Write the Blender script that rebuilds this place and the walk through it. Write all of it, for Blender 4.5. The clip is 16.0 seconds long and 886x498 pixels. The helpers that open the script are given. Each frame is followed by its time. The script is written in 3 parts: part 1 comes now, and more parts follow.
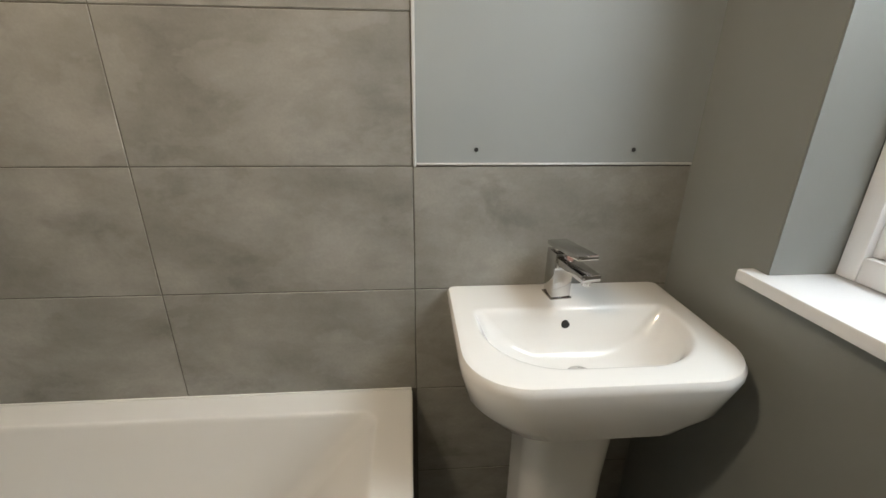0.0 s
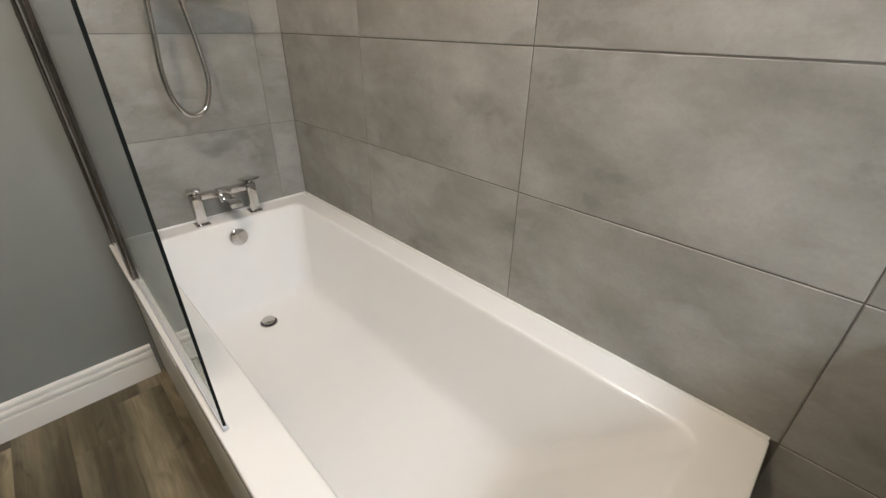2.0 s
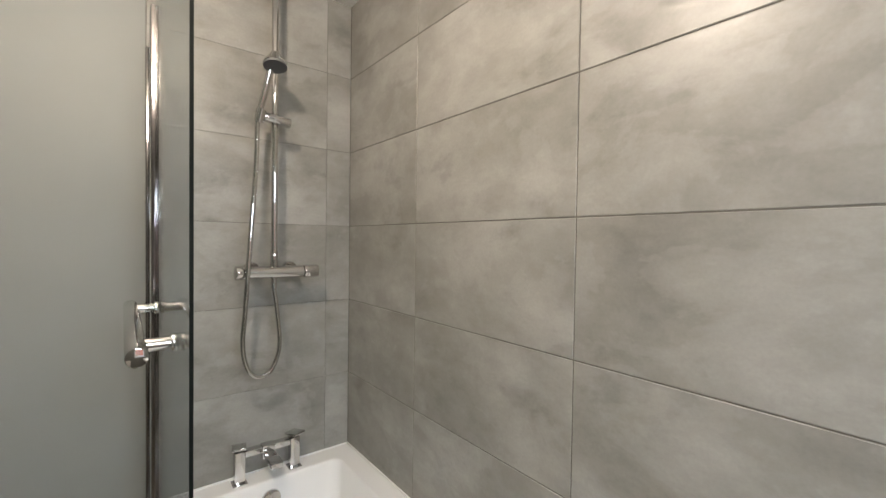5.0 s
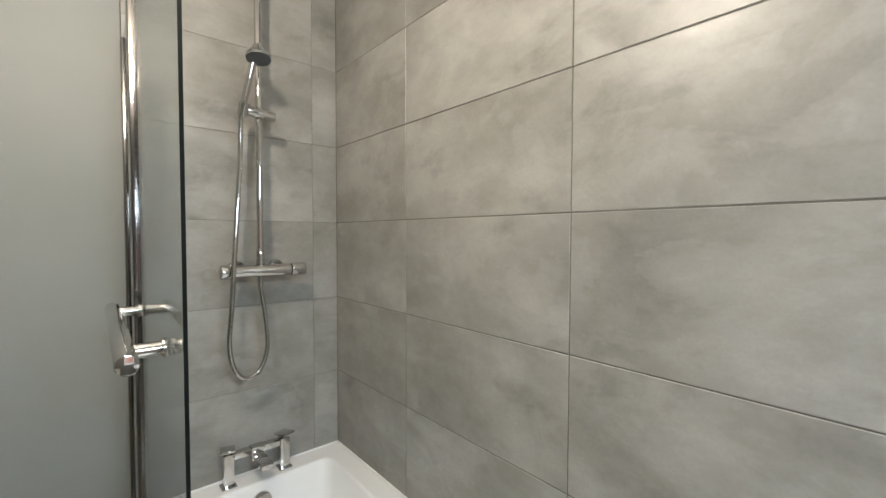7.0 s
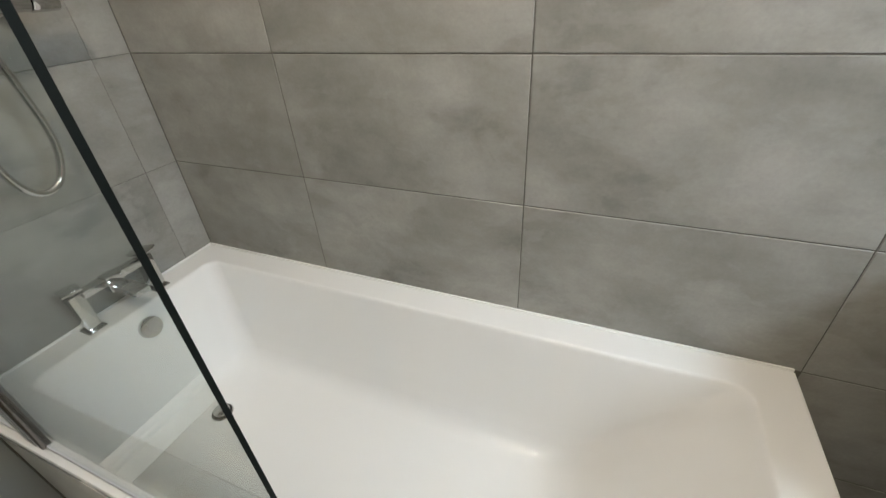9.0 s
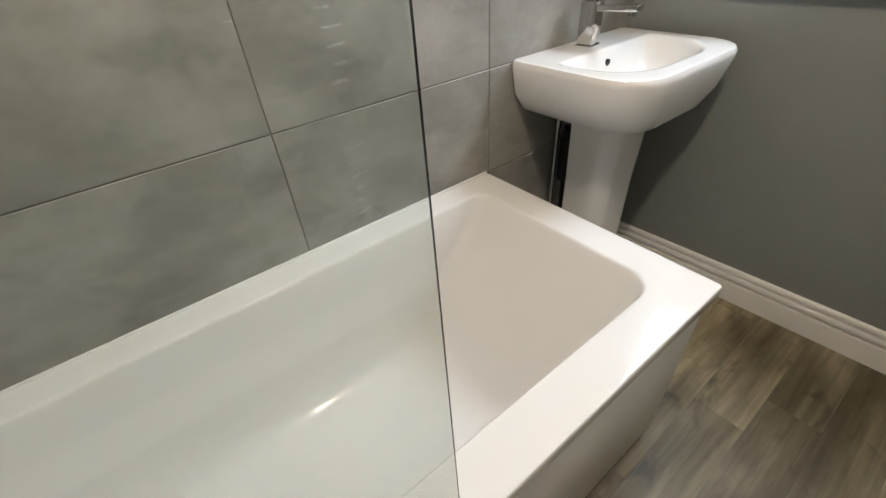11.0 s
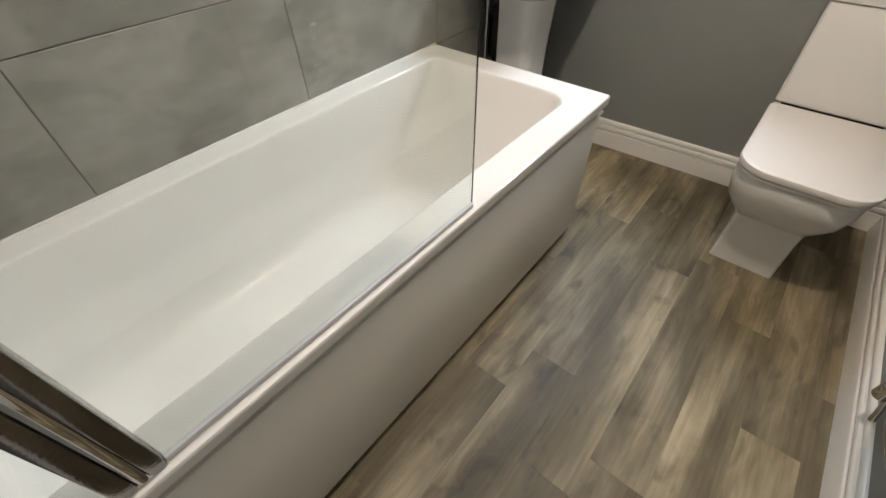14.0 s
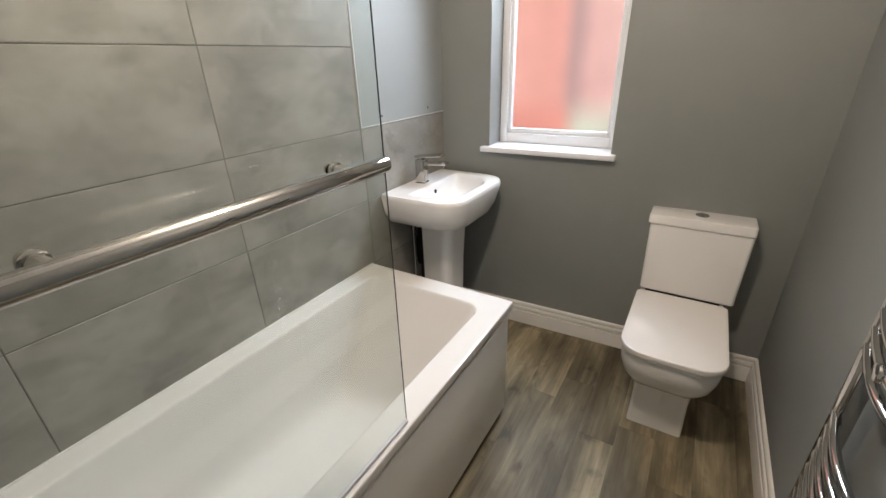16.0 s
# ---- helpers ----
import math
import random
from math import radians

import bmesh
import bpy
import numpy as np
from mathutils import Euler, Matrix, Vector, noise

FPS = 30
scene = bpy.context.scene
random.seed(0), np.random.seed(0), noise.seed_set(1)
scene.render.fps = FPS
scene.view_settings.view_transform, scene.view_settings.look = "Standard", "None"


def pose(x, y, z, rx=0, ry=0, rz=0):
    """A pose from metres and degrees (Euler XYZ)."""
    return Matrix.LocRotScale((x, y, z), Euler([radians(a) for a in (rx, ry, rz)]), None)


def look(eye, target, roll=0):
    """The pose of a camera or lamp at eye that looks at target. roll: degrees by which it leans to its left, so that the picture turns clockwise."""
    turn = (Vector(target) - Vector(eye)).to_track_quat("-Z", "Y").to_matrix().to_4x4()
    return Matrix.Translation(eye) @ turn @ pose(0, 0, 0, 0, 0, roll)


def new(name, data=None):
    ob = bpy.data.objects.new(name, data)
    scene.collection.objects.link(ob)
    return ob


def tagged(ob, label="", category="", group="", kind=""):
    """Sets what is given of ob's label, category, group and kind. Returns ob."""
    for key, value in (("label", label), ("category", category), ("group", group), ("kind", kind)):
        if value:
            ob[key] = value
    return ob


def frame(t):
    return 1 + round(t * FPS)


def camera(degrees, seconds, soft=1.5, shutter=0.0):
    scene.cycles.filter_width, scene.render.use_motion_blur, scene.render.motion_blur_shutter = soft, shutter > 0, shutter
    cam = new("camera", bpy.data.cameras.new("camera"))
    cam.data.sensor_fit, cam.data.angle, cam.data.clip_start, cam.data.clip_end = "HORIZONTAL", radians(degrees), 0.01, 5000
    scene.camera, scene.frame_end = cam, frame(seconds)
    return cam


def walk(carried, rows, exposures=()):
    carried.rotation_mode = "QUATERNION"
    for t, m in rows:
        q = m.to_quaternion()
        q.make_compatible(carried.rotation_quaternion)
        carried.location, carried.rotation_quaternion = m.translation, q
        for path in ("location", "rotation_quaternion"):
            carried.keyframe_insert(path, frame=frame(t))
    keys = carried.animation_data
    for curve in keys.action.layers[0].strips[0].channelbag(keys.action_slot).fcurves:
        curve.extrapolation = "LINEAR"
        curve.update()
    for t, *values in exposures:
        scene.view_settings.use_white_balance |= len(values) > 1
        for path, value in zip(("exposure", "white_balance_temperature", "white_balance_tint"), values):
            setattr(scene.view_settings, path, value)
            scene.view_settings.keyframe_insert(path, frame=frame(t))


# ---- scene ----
cam = camera(93.9, 16.0)
PATH = [
    (0, (1.71, -0.946, 1.353), (1.856, 0.918, 0.642), 0.6),
    (0.5, (1.627, -0.838, 1.358), (1.272, 0.969, 0.577), -0.0),
    (1, (1.558, -0.781, 1.323), (0.774, 0.884, 0.54), 0.9),
    (1.5, (1.589, -0.765, 1.282), (0.463, 0.656, 0.436), 1.4),
    (2, (1.632, -0.775, 1.231), (0.387, 0.465, 0.275), 0.8),
    (2.5, (1.646, -0.77, 1.202), (0.35, 0.381, 0.206), 0.5),
    (3, (1.63, -0.763, 1.236), (0.262, 0.379, 0.328), 0.4),
    (3.5, (1.614, -0.76, 1.293), (0.165, 0.407, 0.559), 0.6),
    (4, (1.607, -0.76, 1.35), (0.093, 0.442, 0.838), 0.6),
    (4.5, (1.61, -0.764, 1.404), (0.055, 0.464, 1.134), 0.8),
    (5, (1.624, -0.773, 1.449), (0.053, 0.464, 1.407), 0.8),
    (5.2, (1.629, -0.779, 1.464), (0.061, 0.463, 1.506), 0.8),
    (7.3, (1.582, -0.787, 1.449), (0.093, 0.541, 1.311), 0.0),
    (7.5, (1.552, -0.789, 1.425), (0.118, 0.575, 1.139), -0.5),
    (8, (1.436, -0.845, 1.377), (0.236, 0.626, 0.747), -1.9),
    (8.2, (1.39, -0.849, 1.356), (0.29, 0.643, 0.606), -2.3),
    (10.3, (1.057, -0.77, 1.242), (1.352, 0.732, -0.046), -4.9),
    (10.5, (1.0, -0.782, 1.213), (1.511, 0.705, -0.023), -5.2),
    (11, (0.889, -0.87, 1.194), (1.809, 0.42, -0.026), -4.7),
    (11.5, (0.752, -0.971, 1.197), (1.915, 0.062, -0.061), -3.7),
    (12, (0.602, -1.029, 1.193), (1.86, -0.211, -0.129), -2.5),
    (12.5, (0.502, -1.084, 1.182), (1.739, -0.377, -0.221), -1.6),
    (13, (0.454, -1.134, 1.167), (1.611, -0.406, -0.293), -1.4),
    (13.5, (0.453, -1.124, 1.167), (1.525, -0.308, -0.311), -1.4),
    (14, (0.43, -1.107, 1.169), (1.489, -0.196, -0.263), -1.4),
    (14.5, (0.409, -1.124, 1.209), (1.563, -0.14, -0.096), -1.7),
    (15, (0.402, -1.153, 1.292), (1.715, -0.142, 0.172), -1.7),
    (15.5, (0.395, -1.186, 1.386), (1.839, -0.189, 0.427), -1.8),
    (16, (0.379, -1.217, 1.45), (1.923, -0.256, 0.617), -1.7),
]
walk(cam, [(t, look(eye, aim, roll)) for t, eye, aim, roll in PATH], [(0.0, -0.72, 7450, 11), (0.5, -0.60, 7700, 14), (1.0, -0.43, 7300, 13), (1.5, -0.27, 7050, 13), (2.5, -0.16, 6850, 14), (5.0, -0.14, 6750, 12), (7.4, -0.10, 6450, 8), (10.4, -0.30, 6750, 11), (12.0, -0.05, 6900, 14), (15.0, 0.05, 6750, 14), (16.0, -0.16, 6750, 15)])

# ---- light ----
world = bpy.data.worlds.new("world")
scene.world = world
world.use_nodes = True
wn = world.node_tree
sky = wn.nodes.new("ShaderNodeTexSky")
sky.sky_type, sky.sun_disc = "NISHITA", False
sky.sun_elevation, sky.sun_rotation = radians(35), radians(200)
wn.links.new(sky.outputs[0], wn.nodes["Background"].inputs[0])
wn.nodes["Background"].inputs[1].default_value = 0.1


def lamp(name, kind, power, place, target, size, colour, size_y=None, spread=180):
    data = bpy.data.lights.new(name, kind)
    data.energy, data.color = power, colour
    data.shape, data.size = ("RECTANGLE", size) if size_y else ("DISK", size)
    if size_y:
        data.size_y = size_y
    data.spread = radians(spread)
    ob = new(name, data)
    ob.matrix_world = look(place, target)
    return ob


H = 2.42                      # ceiling
SOUTH = -1.648                # south wall face
EAST0, EAST1 = 2.375, 2.455   # east wall face at the north and south ends
RIM = 0.578                   # bath rim
WEST = -0.028                 # painted west wall face, behind the tile face
LAMP = (1.08, -0.89)          # the ceiling light
bulb_data = bpy.data.lights.new("ceiling_bulb_light", "POINT")
bulb_data.energy, bulb_data.color, bulb_data.shadow_soft_size = 52.0, (1.0, 0.88, 0.735), 0.055
new("ceiling_bulb_light", bulb_data).location = (LAMP[0], LAMP[1], H - 0.100)
# daylight from the sky above the yard wall, through the window
lamp("window_daylight", "AREA", 115.0, (3.12, -0.85, 2.50), (2.2, -0.50, 1.45), 1.7, (0.70, 0.85, 1.0), 0.95)
# lamp added inside the opening, aimed west, in place of the upper pane's daylight
lamp("window_top_light", "AREA", 8.5, (2.53, -0.574, 1.90), (0.0, -0.42, 0.75), 0.48, (0.74, 0.87, 1.0), 0.28, 125)


# ---- materials ----
def mat(name, base, rough=0.5, metal=0.0, coat=0.0):
    m = bpy.data.materials.new(name)
    m.use_nodes = True
    b = m.node_tree.nodes["Principled BSDF"]
    b.inputs["Base Color"].default_value = (*base, 1)
    b.inputs["Roughness"].default_value = rough
    b.inputs["Metallic"].default_value = metal
    b.inputs["Coat Weight"].default_value = coat
    b.inputs["Coat Roughness"].default_value = 0.05
    return m, m.node_tree, b


def node(nt, kind, **inputs):
    n = nt.nodes.new("ShaderNode" + kind)
    for key, value in inputs.items():
        n.inputs[key.replace("_", " ")].default_value = value
    return n


def mapped(nt, scale, offset=True, source="Object"):
    """Object coordinates, scaled, moved by the object's own random number."""
    co = nt.nodes.new("ShaderNodeTexCoord")
    mp = nt.nodes.new("ShaderNodeMapping")
    mp.inputs["Scale"].default_value = scale
    nt.links.new(co.outputs[source], mp.inputs["Vector"])
    if offset:
        info = nt.nodes.new("ShaderNodeObjectInfo")
        mul = nt.nodes.new("ShaderNodeMath")
        mul.operation, mul.inputs[1].default_value = "MULTIPLY", 61.0
        nt.links.new(info.outputs["Random"], mul.inputs[0])
        add = nt.nodes.new("ShaderNodeVectorMath")
        nt.links.new(mp.outputs[0], add.inputs[0])
        nt.links.new(mul.outputs[0], add.inputs[1])
        return add.outputs[0]
    return mp.outputs[0]


def noisy(nt, vector, scale, detail=4.0, rough=0.55, warp=0.0):
    n = node(nt, "TexNoise", Scale=scale, Detail=detail, Roughness=rough, Distortion=warp)
    nt.links.new(vector, n.inputs["Vector"])
    return n.outputs["Fac"]


def ramp(nt, fac, stops):
    r = nt.nodes.new("ShaderNodeValToRGB")
    e = r.color_ramp.elements
    while len(e) < len(stops):
        e.new(0.5)
    for k, (p, c) in zip(e, stops):
        k.position, k.color = p, (*c, 1) if len(c) == 3 else c
    nt.links.new(fac, r.inputs[0])
    return r.outputs[0]


def blend(nt, a, b, fac, mode="MIX"):
    m = nt.nodes.new("ShaderNodeMix")
    m.data_type, m.blend_type = "RGBA", mode
    for socket, value in ((m.inputs[0], fac), (m.inputs[6], a), (m.inputs[7], b)):
        if hasattr(value, "links"):
            nt.links.new(value, socket)
        elif isinstance(value, float):
            socket.default_value = value
        else:
            socket.default_value = (*value, 1)
    return m.outputs[2]


def bump(nt, b, height, strength, distance):
    n = node(nt, "Bump", Strength=strength, Distance=distance)
    nt.links.new(height, n.inputs["Height"])
    nt.links.new(n.outputs[0], b.inputs["Normal"])


def grey(v):
    return (v, v, v)


def tile_material():
    m, nt, b = mat("concrete_tile", (0.3, 0.29, 0.27), 0.42)
    cloud = noisy(nt, mapped(nt, (1.0, 1.0, 1.5)), 3.4, 8.0, 0.62, 0.15)
    streak = noisy(nt, mapped(nt, (3.0, 3.0, 20.0)), 2.0, 5.0, 0.6, 0.3)
    patch = noisy(nt, mapped(nt, (2.2, 2.2, 3.4)), 1.9, 6.0, 0.58, 0.35)
    smudge = noisy(nt, mapped(nt, (2.8, 2.8, 4.6)), 1.5, 6.0, 0.58, 0.3)
    fine = noisy(nt, mapped(nt, (1, 1, 1)), 150.0, 3.0)
    col = ramp(nt, cloud, [(0.30, (0.176, 0.168, 0.151)), (0.5, (0.244, 0.235, 0.214)), (0.68, (0.318, 0.308, 0.286))])
    col = blend(nt, col, ramp(nt, streak, [(0.30, grey(0.92)), (0.52, grey(1.0)), (0.72, grey(1.06))]), 0.4, "MULTIPLY")
    spots = ramp(nt, patch, [(0.52, grey(0.0)), (0.55, grey(0.15)), (0.62, grey(0.24)), (0.65, grey(0.36)), (0.76, grey(0.46))])
    col = blend(nt, col, (0.39, 0.38, 0.357), spots)
    col = blend(nt, col, ramp(nt, smudge, [(0.29, grey(0.70)), (0.36, grey(0.84)), (0.395, grey(0.95)), (0.46, grey(1.0))]), 0.9, "MULTIPLY")
    col = blend(nt, col, ramp(nt, fine, [(0.3, grey(0.94)), (0.7, grey(1.05))]), 0.7, "MULTIPLY")
    nt.links.new(col, b.inputs["Base Color"])
    nt.links.new(ramp(nt, streak, [(0.3, grey(0.36)), (0.7, grey(0.50))]), b.inputs["Roughness"])
    bump(nt, b, cloud, 0.15, 0.004)
    return m


def paint_material(name, base, rough=0.6, spread=0.05):
    m, nt, b = mat(name, base, rough)
    v = mapped(nt, (1, 1, 1), False)
    big = noisy(nt, v, 1.7, 3.0)
    col = blend(nt, base, ramp(nt, big, [(0.3, grey(1 - spread)), (0.7, grey(1 + spread))]), 1.0, "MULTIPLY")
    nt.links.new(col, b.inputs["Base Color"])
    bump(nt, b, noisy(nt, v, 170.0, 3.0), 0.12, 0.002)
    return m


def plank_material():
    m, nt, b = mat("vinyl_oak_plank", (0.2, 0.16, 0.11), 0.42)
    grain = noisy(nt, mapped(nt, (0.9, 26.0, 1)), 3.0, 7.0, 0.66, 0.35)
    strip = noisy(nt, mapped(nt, (0.45, 9.0, 1)), 2.0, 3.0, 0.5, 0.1)
    wave = noisy(nt, mapped(nt, (1.0, 4.0, 1)), 2.0, 4.0, 0.55, 0.25)
    knots = noisy(nt, mapped(nt, (4.0, 7.5, 1)), 1.7, 3.0, 0.5, 0.6)
    col = ramp(nt, wave, [(0.28, (0.080, 0.063, 0.035)), (0.48, (0.150, 0.122, 0.073)), (0.68, (0.305, 0.256, 0.170))])
    col = blend(nt, col, ramp(nt, strip, [(0.36, grey(0.72)), (0.5, grey(1.0)), (0.62, grey(1.34))]), 0.75, "MULTIPLY")
    col = blend(nt, col, ramp(nt, grain, [(0.32, grey(0.70)), (0.5, grey(1.0)), (0.66, grey(1.42))]), 0.50, "MULTIPLY")
    col = blend(nt, col, ramp(nt, knots, [(0.28, grey(0.46)), (0.42, grey(1.0))]), 0.85, "MULTIPLY")
    info = nt.nodes.new("ShaderNodeObjectInfo")
    col = blend(nt, col, ramp(nt, info.outputs["Random"], [(0.0, grey(0.68)), (0.5, grey(1.0)), (1.0, grey(1.40))]), 1.0, "MULTIPLY")
    nt.links.new(col, b.inputs["Base Color"])
    nt.links.new(ramp(nt, grain, [(0.3, grey(0.62)), (0.7, grey(0.48))]), b.inputs["Roughness"])
    b.inputs["Specular IOR Level"].default_value = 0.42
    bump(nt, b, grain, 0.12, 0.002)
    return m


def chrome_material():
    m, nt, b = mat("chrome", (0.57, 0.56, 0.545), 0.06, 1.0)
    v = mapped(nt, (1, 1, 1))
    nt.links.new(ramp(nt, noisy(nt, v, 9.0, 4.0), [(0.35, grey(0.02)), (0.75, grey(0.07))]), b.inputs["Roughness"])
    return m


def ceramic_material(name, base, rough):
    m, nt, b = mat(name, base, rough, 0.0, 0.35)
    v = mapped(nt, (1, 1, 1))
    nt.links.new(ramp(nt, noisy(nt, v, 5.0, 4.0), [(0.3, grey(rough * 0.8)), (0.75, grey(rough * 1.5))]), b.inputs["Roughness"])
    return m


def glass_material():
    """Clear sheet glass: straight-through with a faint green, and a reflection that grows at low angles."""
    m = bpy.data.materials.new("screen_glass")
    m.use_nodes = True
    nt = m.node_tree
    nt.nodes.clear()
    clear, gloss = nt.nodes.new("ShaderNodeBsdfTransparent"), nt.nodes.new("ShaderNodeBsdfGlossy")
    clear.inputs[0].default_value = (0.945, 0.968, 0.952, 1)
    gloss.inputs["Roughness"].default_value = 0.0
    face = node(nt, "LayerWeight", Blend=0.5)
    power, scale = nt.nodes.new("ShaderNodeMath"), nt.nodes.new("ShaderNodeMath")
    power.operation, power.inputs[1].default_value = "POWER", 5.0
    scale.operation, scale.inputs[1].default_value, scale.inputs[2].default_value = "MULTIPLY_ADD", 0.70, 0.045
    nt.links.new(face.outputs["Facing"], power.inputs[0])
    nt.links.new(power.outputs[0], scale.inputs[0])
    mix, out = nt.nodes.new("ShaderNodeMixShader"), nt.nodes.new("ShaderNodeOutputMaterial")
    for a, c in ((scale.outputs[0], mix.inputs[0]), (clear.outputs[0], mix.inputs[1]), (gloss.outputs[0], mix.inputs[2]), (mix.outputs[0], out.inputs[0])):
        nt.links.new(a, c)
    return m


def frosted_material():
    m, nt, b = mat("frosted_glass", (0.97, 0.97, 0.97), 0.24)
    b.inputs["Transmission Weight"].default_value = 1.0
    b.inputs["IOR"].default_value = 1.3
    bump(nt, b, noisy(nt, mapped(nt, (1, 1, 1), False), 60.0, 2.0), 0.2, 0.003)
    return m


def view_material():
    """The blurred yard beyond the obscured pane: red brick, a pale pipe and bright render."""
    m = bpy.data.materials.new("outside_view")
    m.use_nodes = True
    nt = m.node_tree
    nt.nodes.clear()
    co = nt.nodes.new("ShaderNodeTexCoord")
    sep = nt.nodes.new("ShaderNodeSeparateXYZ")
    nt.links.new(co.outputs["Object"], sep.inputs[0])
    def span(socket, lo, hi):
        n = node(nt, "MapRange")
        n.inputs[1].default_value, n.inputs[2].default_value = lo, hi
        nt.links.new(socket, n.inputs[0])
        return n.outputs[0]
    y, z = span(sep.outputs["Y"], -0.85, -0.15), span(sep.outputs["Z"], 1.0, 1.35)
    across = ramp(nt, y, [(0.0, (0.95, 0.60, 0.55)), (0.36, (0.92, 0.56, 0.51)), (0.50, (0.58, 0.38, 0.37)), (0.62, (0.92, 0.45, 0.38)), (1.0, (0.95, 0.48, 0.40))])
    up = ramp(nt, z, [(0.15, grey(0.0)), (0.7, grey(1.0))])
    low = ramp(nt, y, [(0.42, (0.72, 0.76, 0.62)), (0.58, (0.88, 0.36, 0.29))])
    col = blend(nt, low, across, up)
    col = blend(nt, col, ramp(nt, noisy(nt, co.outputs["Object"], 4.0, 3.0), [(0.3, grey(0.9)), (0.7, grey(1.08))]), 1.0, "MULTIPLY")
    em = node(nt, "Emission", Strength=1.12)
    out = nt.nodes.new("ShaderNodeOutputMaterial")
    nt.links.new(col, em.inputs[0])
    nt.links.new(em.outputs[0], out.inputs[0])
    return m


TILE = tile_material()
GROUT = paint_material("grout", (0.105, 0.097, 0.084), 0.85, 0.15)
PAINT = paint_material("grey_wall_paint", (0.226, 0.235, 0.226), 0.55)
CEIL = paint_material("white_ceiling_paint", (0.70, 0.69, 0.67), 0.7)
WOODWHITE = paint_material("white_gloss_wood", (0.80, 0.78, 0.74), 0.25, 0.04)
UPVC = paint_material("white_upvc", (0.82, 0.83, 0.85), 0.25, 0.03)
PLANK = plank_material()
SUBFLOOR = paint_material("dark_seam", (0.10, 0.085, 0.068), 0.8, 0.1)
CHROME = chrome_material()
# chrome copy darkened in colour to stand in for dark reflections in the profiles
CHROME_DARKENED = paint_material("chrome_dark_reflection", (0.20, 0.19, 0.185), 0.12, 0.05)
CHROME_DARKENED.node_tree.nodes["Principled BSDF"].inputs["Metallic"].default_value = 1.0
ACRYLIC = ceramic_material("white_acrylic", (0.79, 0.782, 0.762), 0.06)
CERAMIC = ceramic_material("white_ceramic", (0.82, 0.81, 0.79), 0.09)
PANEL = ceramic_material("white_bath_panel", (0.82, 0.80, 0.755), 0.36)
SEATPLASTIC = ceramic_material("white_seat_plastic", (0.82, 0.79, 0.76), 0.16)
GLASS = glass_material()
FROST = frosted_material()
VIEW = view_material()
# near-black stands in for the dark internal reflection seen in the glass end
EDGE, _, edge_shader = mat("glass_edge", (0.006, 0.008, 0.007), 0.5)
edge_shader.inputs["Specular IOR Level"].default_value = 0.15
# flat black for dark parts and for shade filled into holes and gaps
BLACK = paint_material("flat_black", (0.012, 0.012, 0.012), 0.6, 0.1)
SEAL, _, _ = mat("clear_seal", (0.58, 0.59, 0.62), 0.3)
SILICONE = paint_material("white_sealant", (0.78, 0.77, 0.75), 0.4, 0.04)
PALEPAINT = paint_material("pale_grey_paint", (0.30, 0.322, 0.32), 0.5)
TRIM = paint_material("white_tile_trim", (0.58, 0.58, 0.57), 0.3, 0.03)
GREYHEAD = paint_material("grey_nozzle_plate", (0.10, 0.10, 0.10), 0.45, 0.05)
# near-black brown that paints the shade below the bath panel
PANEL_GAP = paint_material("panel_gap_shade", (0.016, 0.013, 0.010), 0.6, 0.1)


# ---- mesh helpers ----
def finish(bm, name, material, smooth=False):
    bmesh.ops.recalc_face_normals(bm, faces=bm.faces[:])
    me = bpy.data.meshes.new(name)
    bm.to_mesh(me)
    bm.free()
    me.materials.append(material)
    if smooth:
        me.polygons.foreach_set("use_smooth", [True] * len(me.polygons))
        me.set_sharp_from_angle(angle=radians(38))
    return me


def part(name, bm, material, parent=None, label="", smooth=True):
    ob = new(name, finish(bm, name, material, smooth))
    if parent:
        ob.parent = parent
    if label:
        ob["label"] = label
    return ob


def thing(name, label, category, place=(0, 0, 0), group="", kind=""):
    ob = new(name)
    ob.location = place
    return tagged(ob, label, category, group, kind)


def box(x0, x1, y0, y1, z0, z1, bevel=0.0, seg=2, bm=None):
    bm = bm or bmesh.new()
    made = bmesh.ops.create_cube(bm, size=1)["verts"]
    for v in made:
        v.co = Vector(((x0 + x1) / 2 + v.co.x * (x1 - x0), (y0 + y1) / 2 + v.co.y * (y1 - y0), (z0 + z1) / 2 + v.co.z * (z1 - z0)))
    if bevel:
        edges = {e for v in made for e in v.link_edges}
        bmesh.ops.bevel(bm, geom=list(edges), offset=bevel, segments=seg, profile=0.5, affect="EDGES")
    return bm


def rod(a, b, r, r2=None, n=20, bm=None, round_end=0.0):
    bm = bm or bmesh.new()
    a, b = Vector(a), Vector(b)
    d = (b - a).normalized()
    s = d.orthogonal().normalized()
    u = d.cross(s)
    r2 = r if r2 is None else r2
    rings = [(a, r), (b, r2)]
    if round_end:
        e = round_end
        rings = [(a, r - e), (a + d * e * 0.3, r - e * 0.3), (a + d * e, r), (b - d * e, r2), (b - d * e * 0.3, r2 - e * 0.3), (b, r2 - e)]
    loops = [[bm.verts.new(c + (s * math.cos(k * math.tau / n) + u * math.sin(k * math.tau / n)) * q) for k in range(n)] for c, q in rings]
    skin(bm, loops)
    return bm


def skin(bm, loops, cap0=True, cap1=True):
    for p, q in zip(loops, loops[1:]):
        n = len(p)
        for k in range(n):
            bm.faces.new((p[k], p[(k + 1) % n], q[(k + 1) % n], q[k]))
    if cap0:
        bm.faces.new(loops[0][::-1])
    if cap1:
        bm.faces.new(loops[-1])


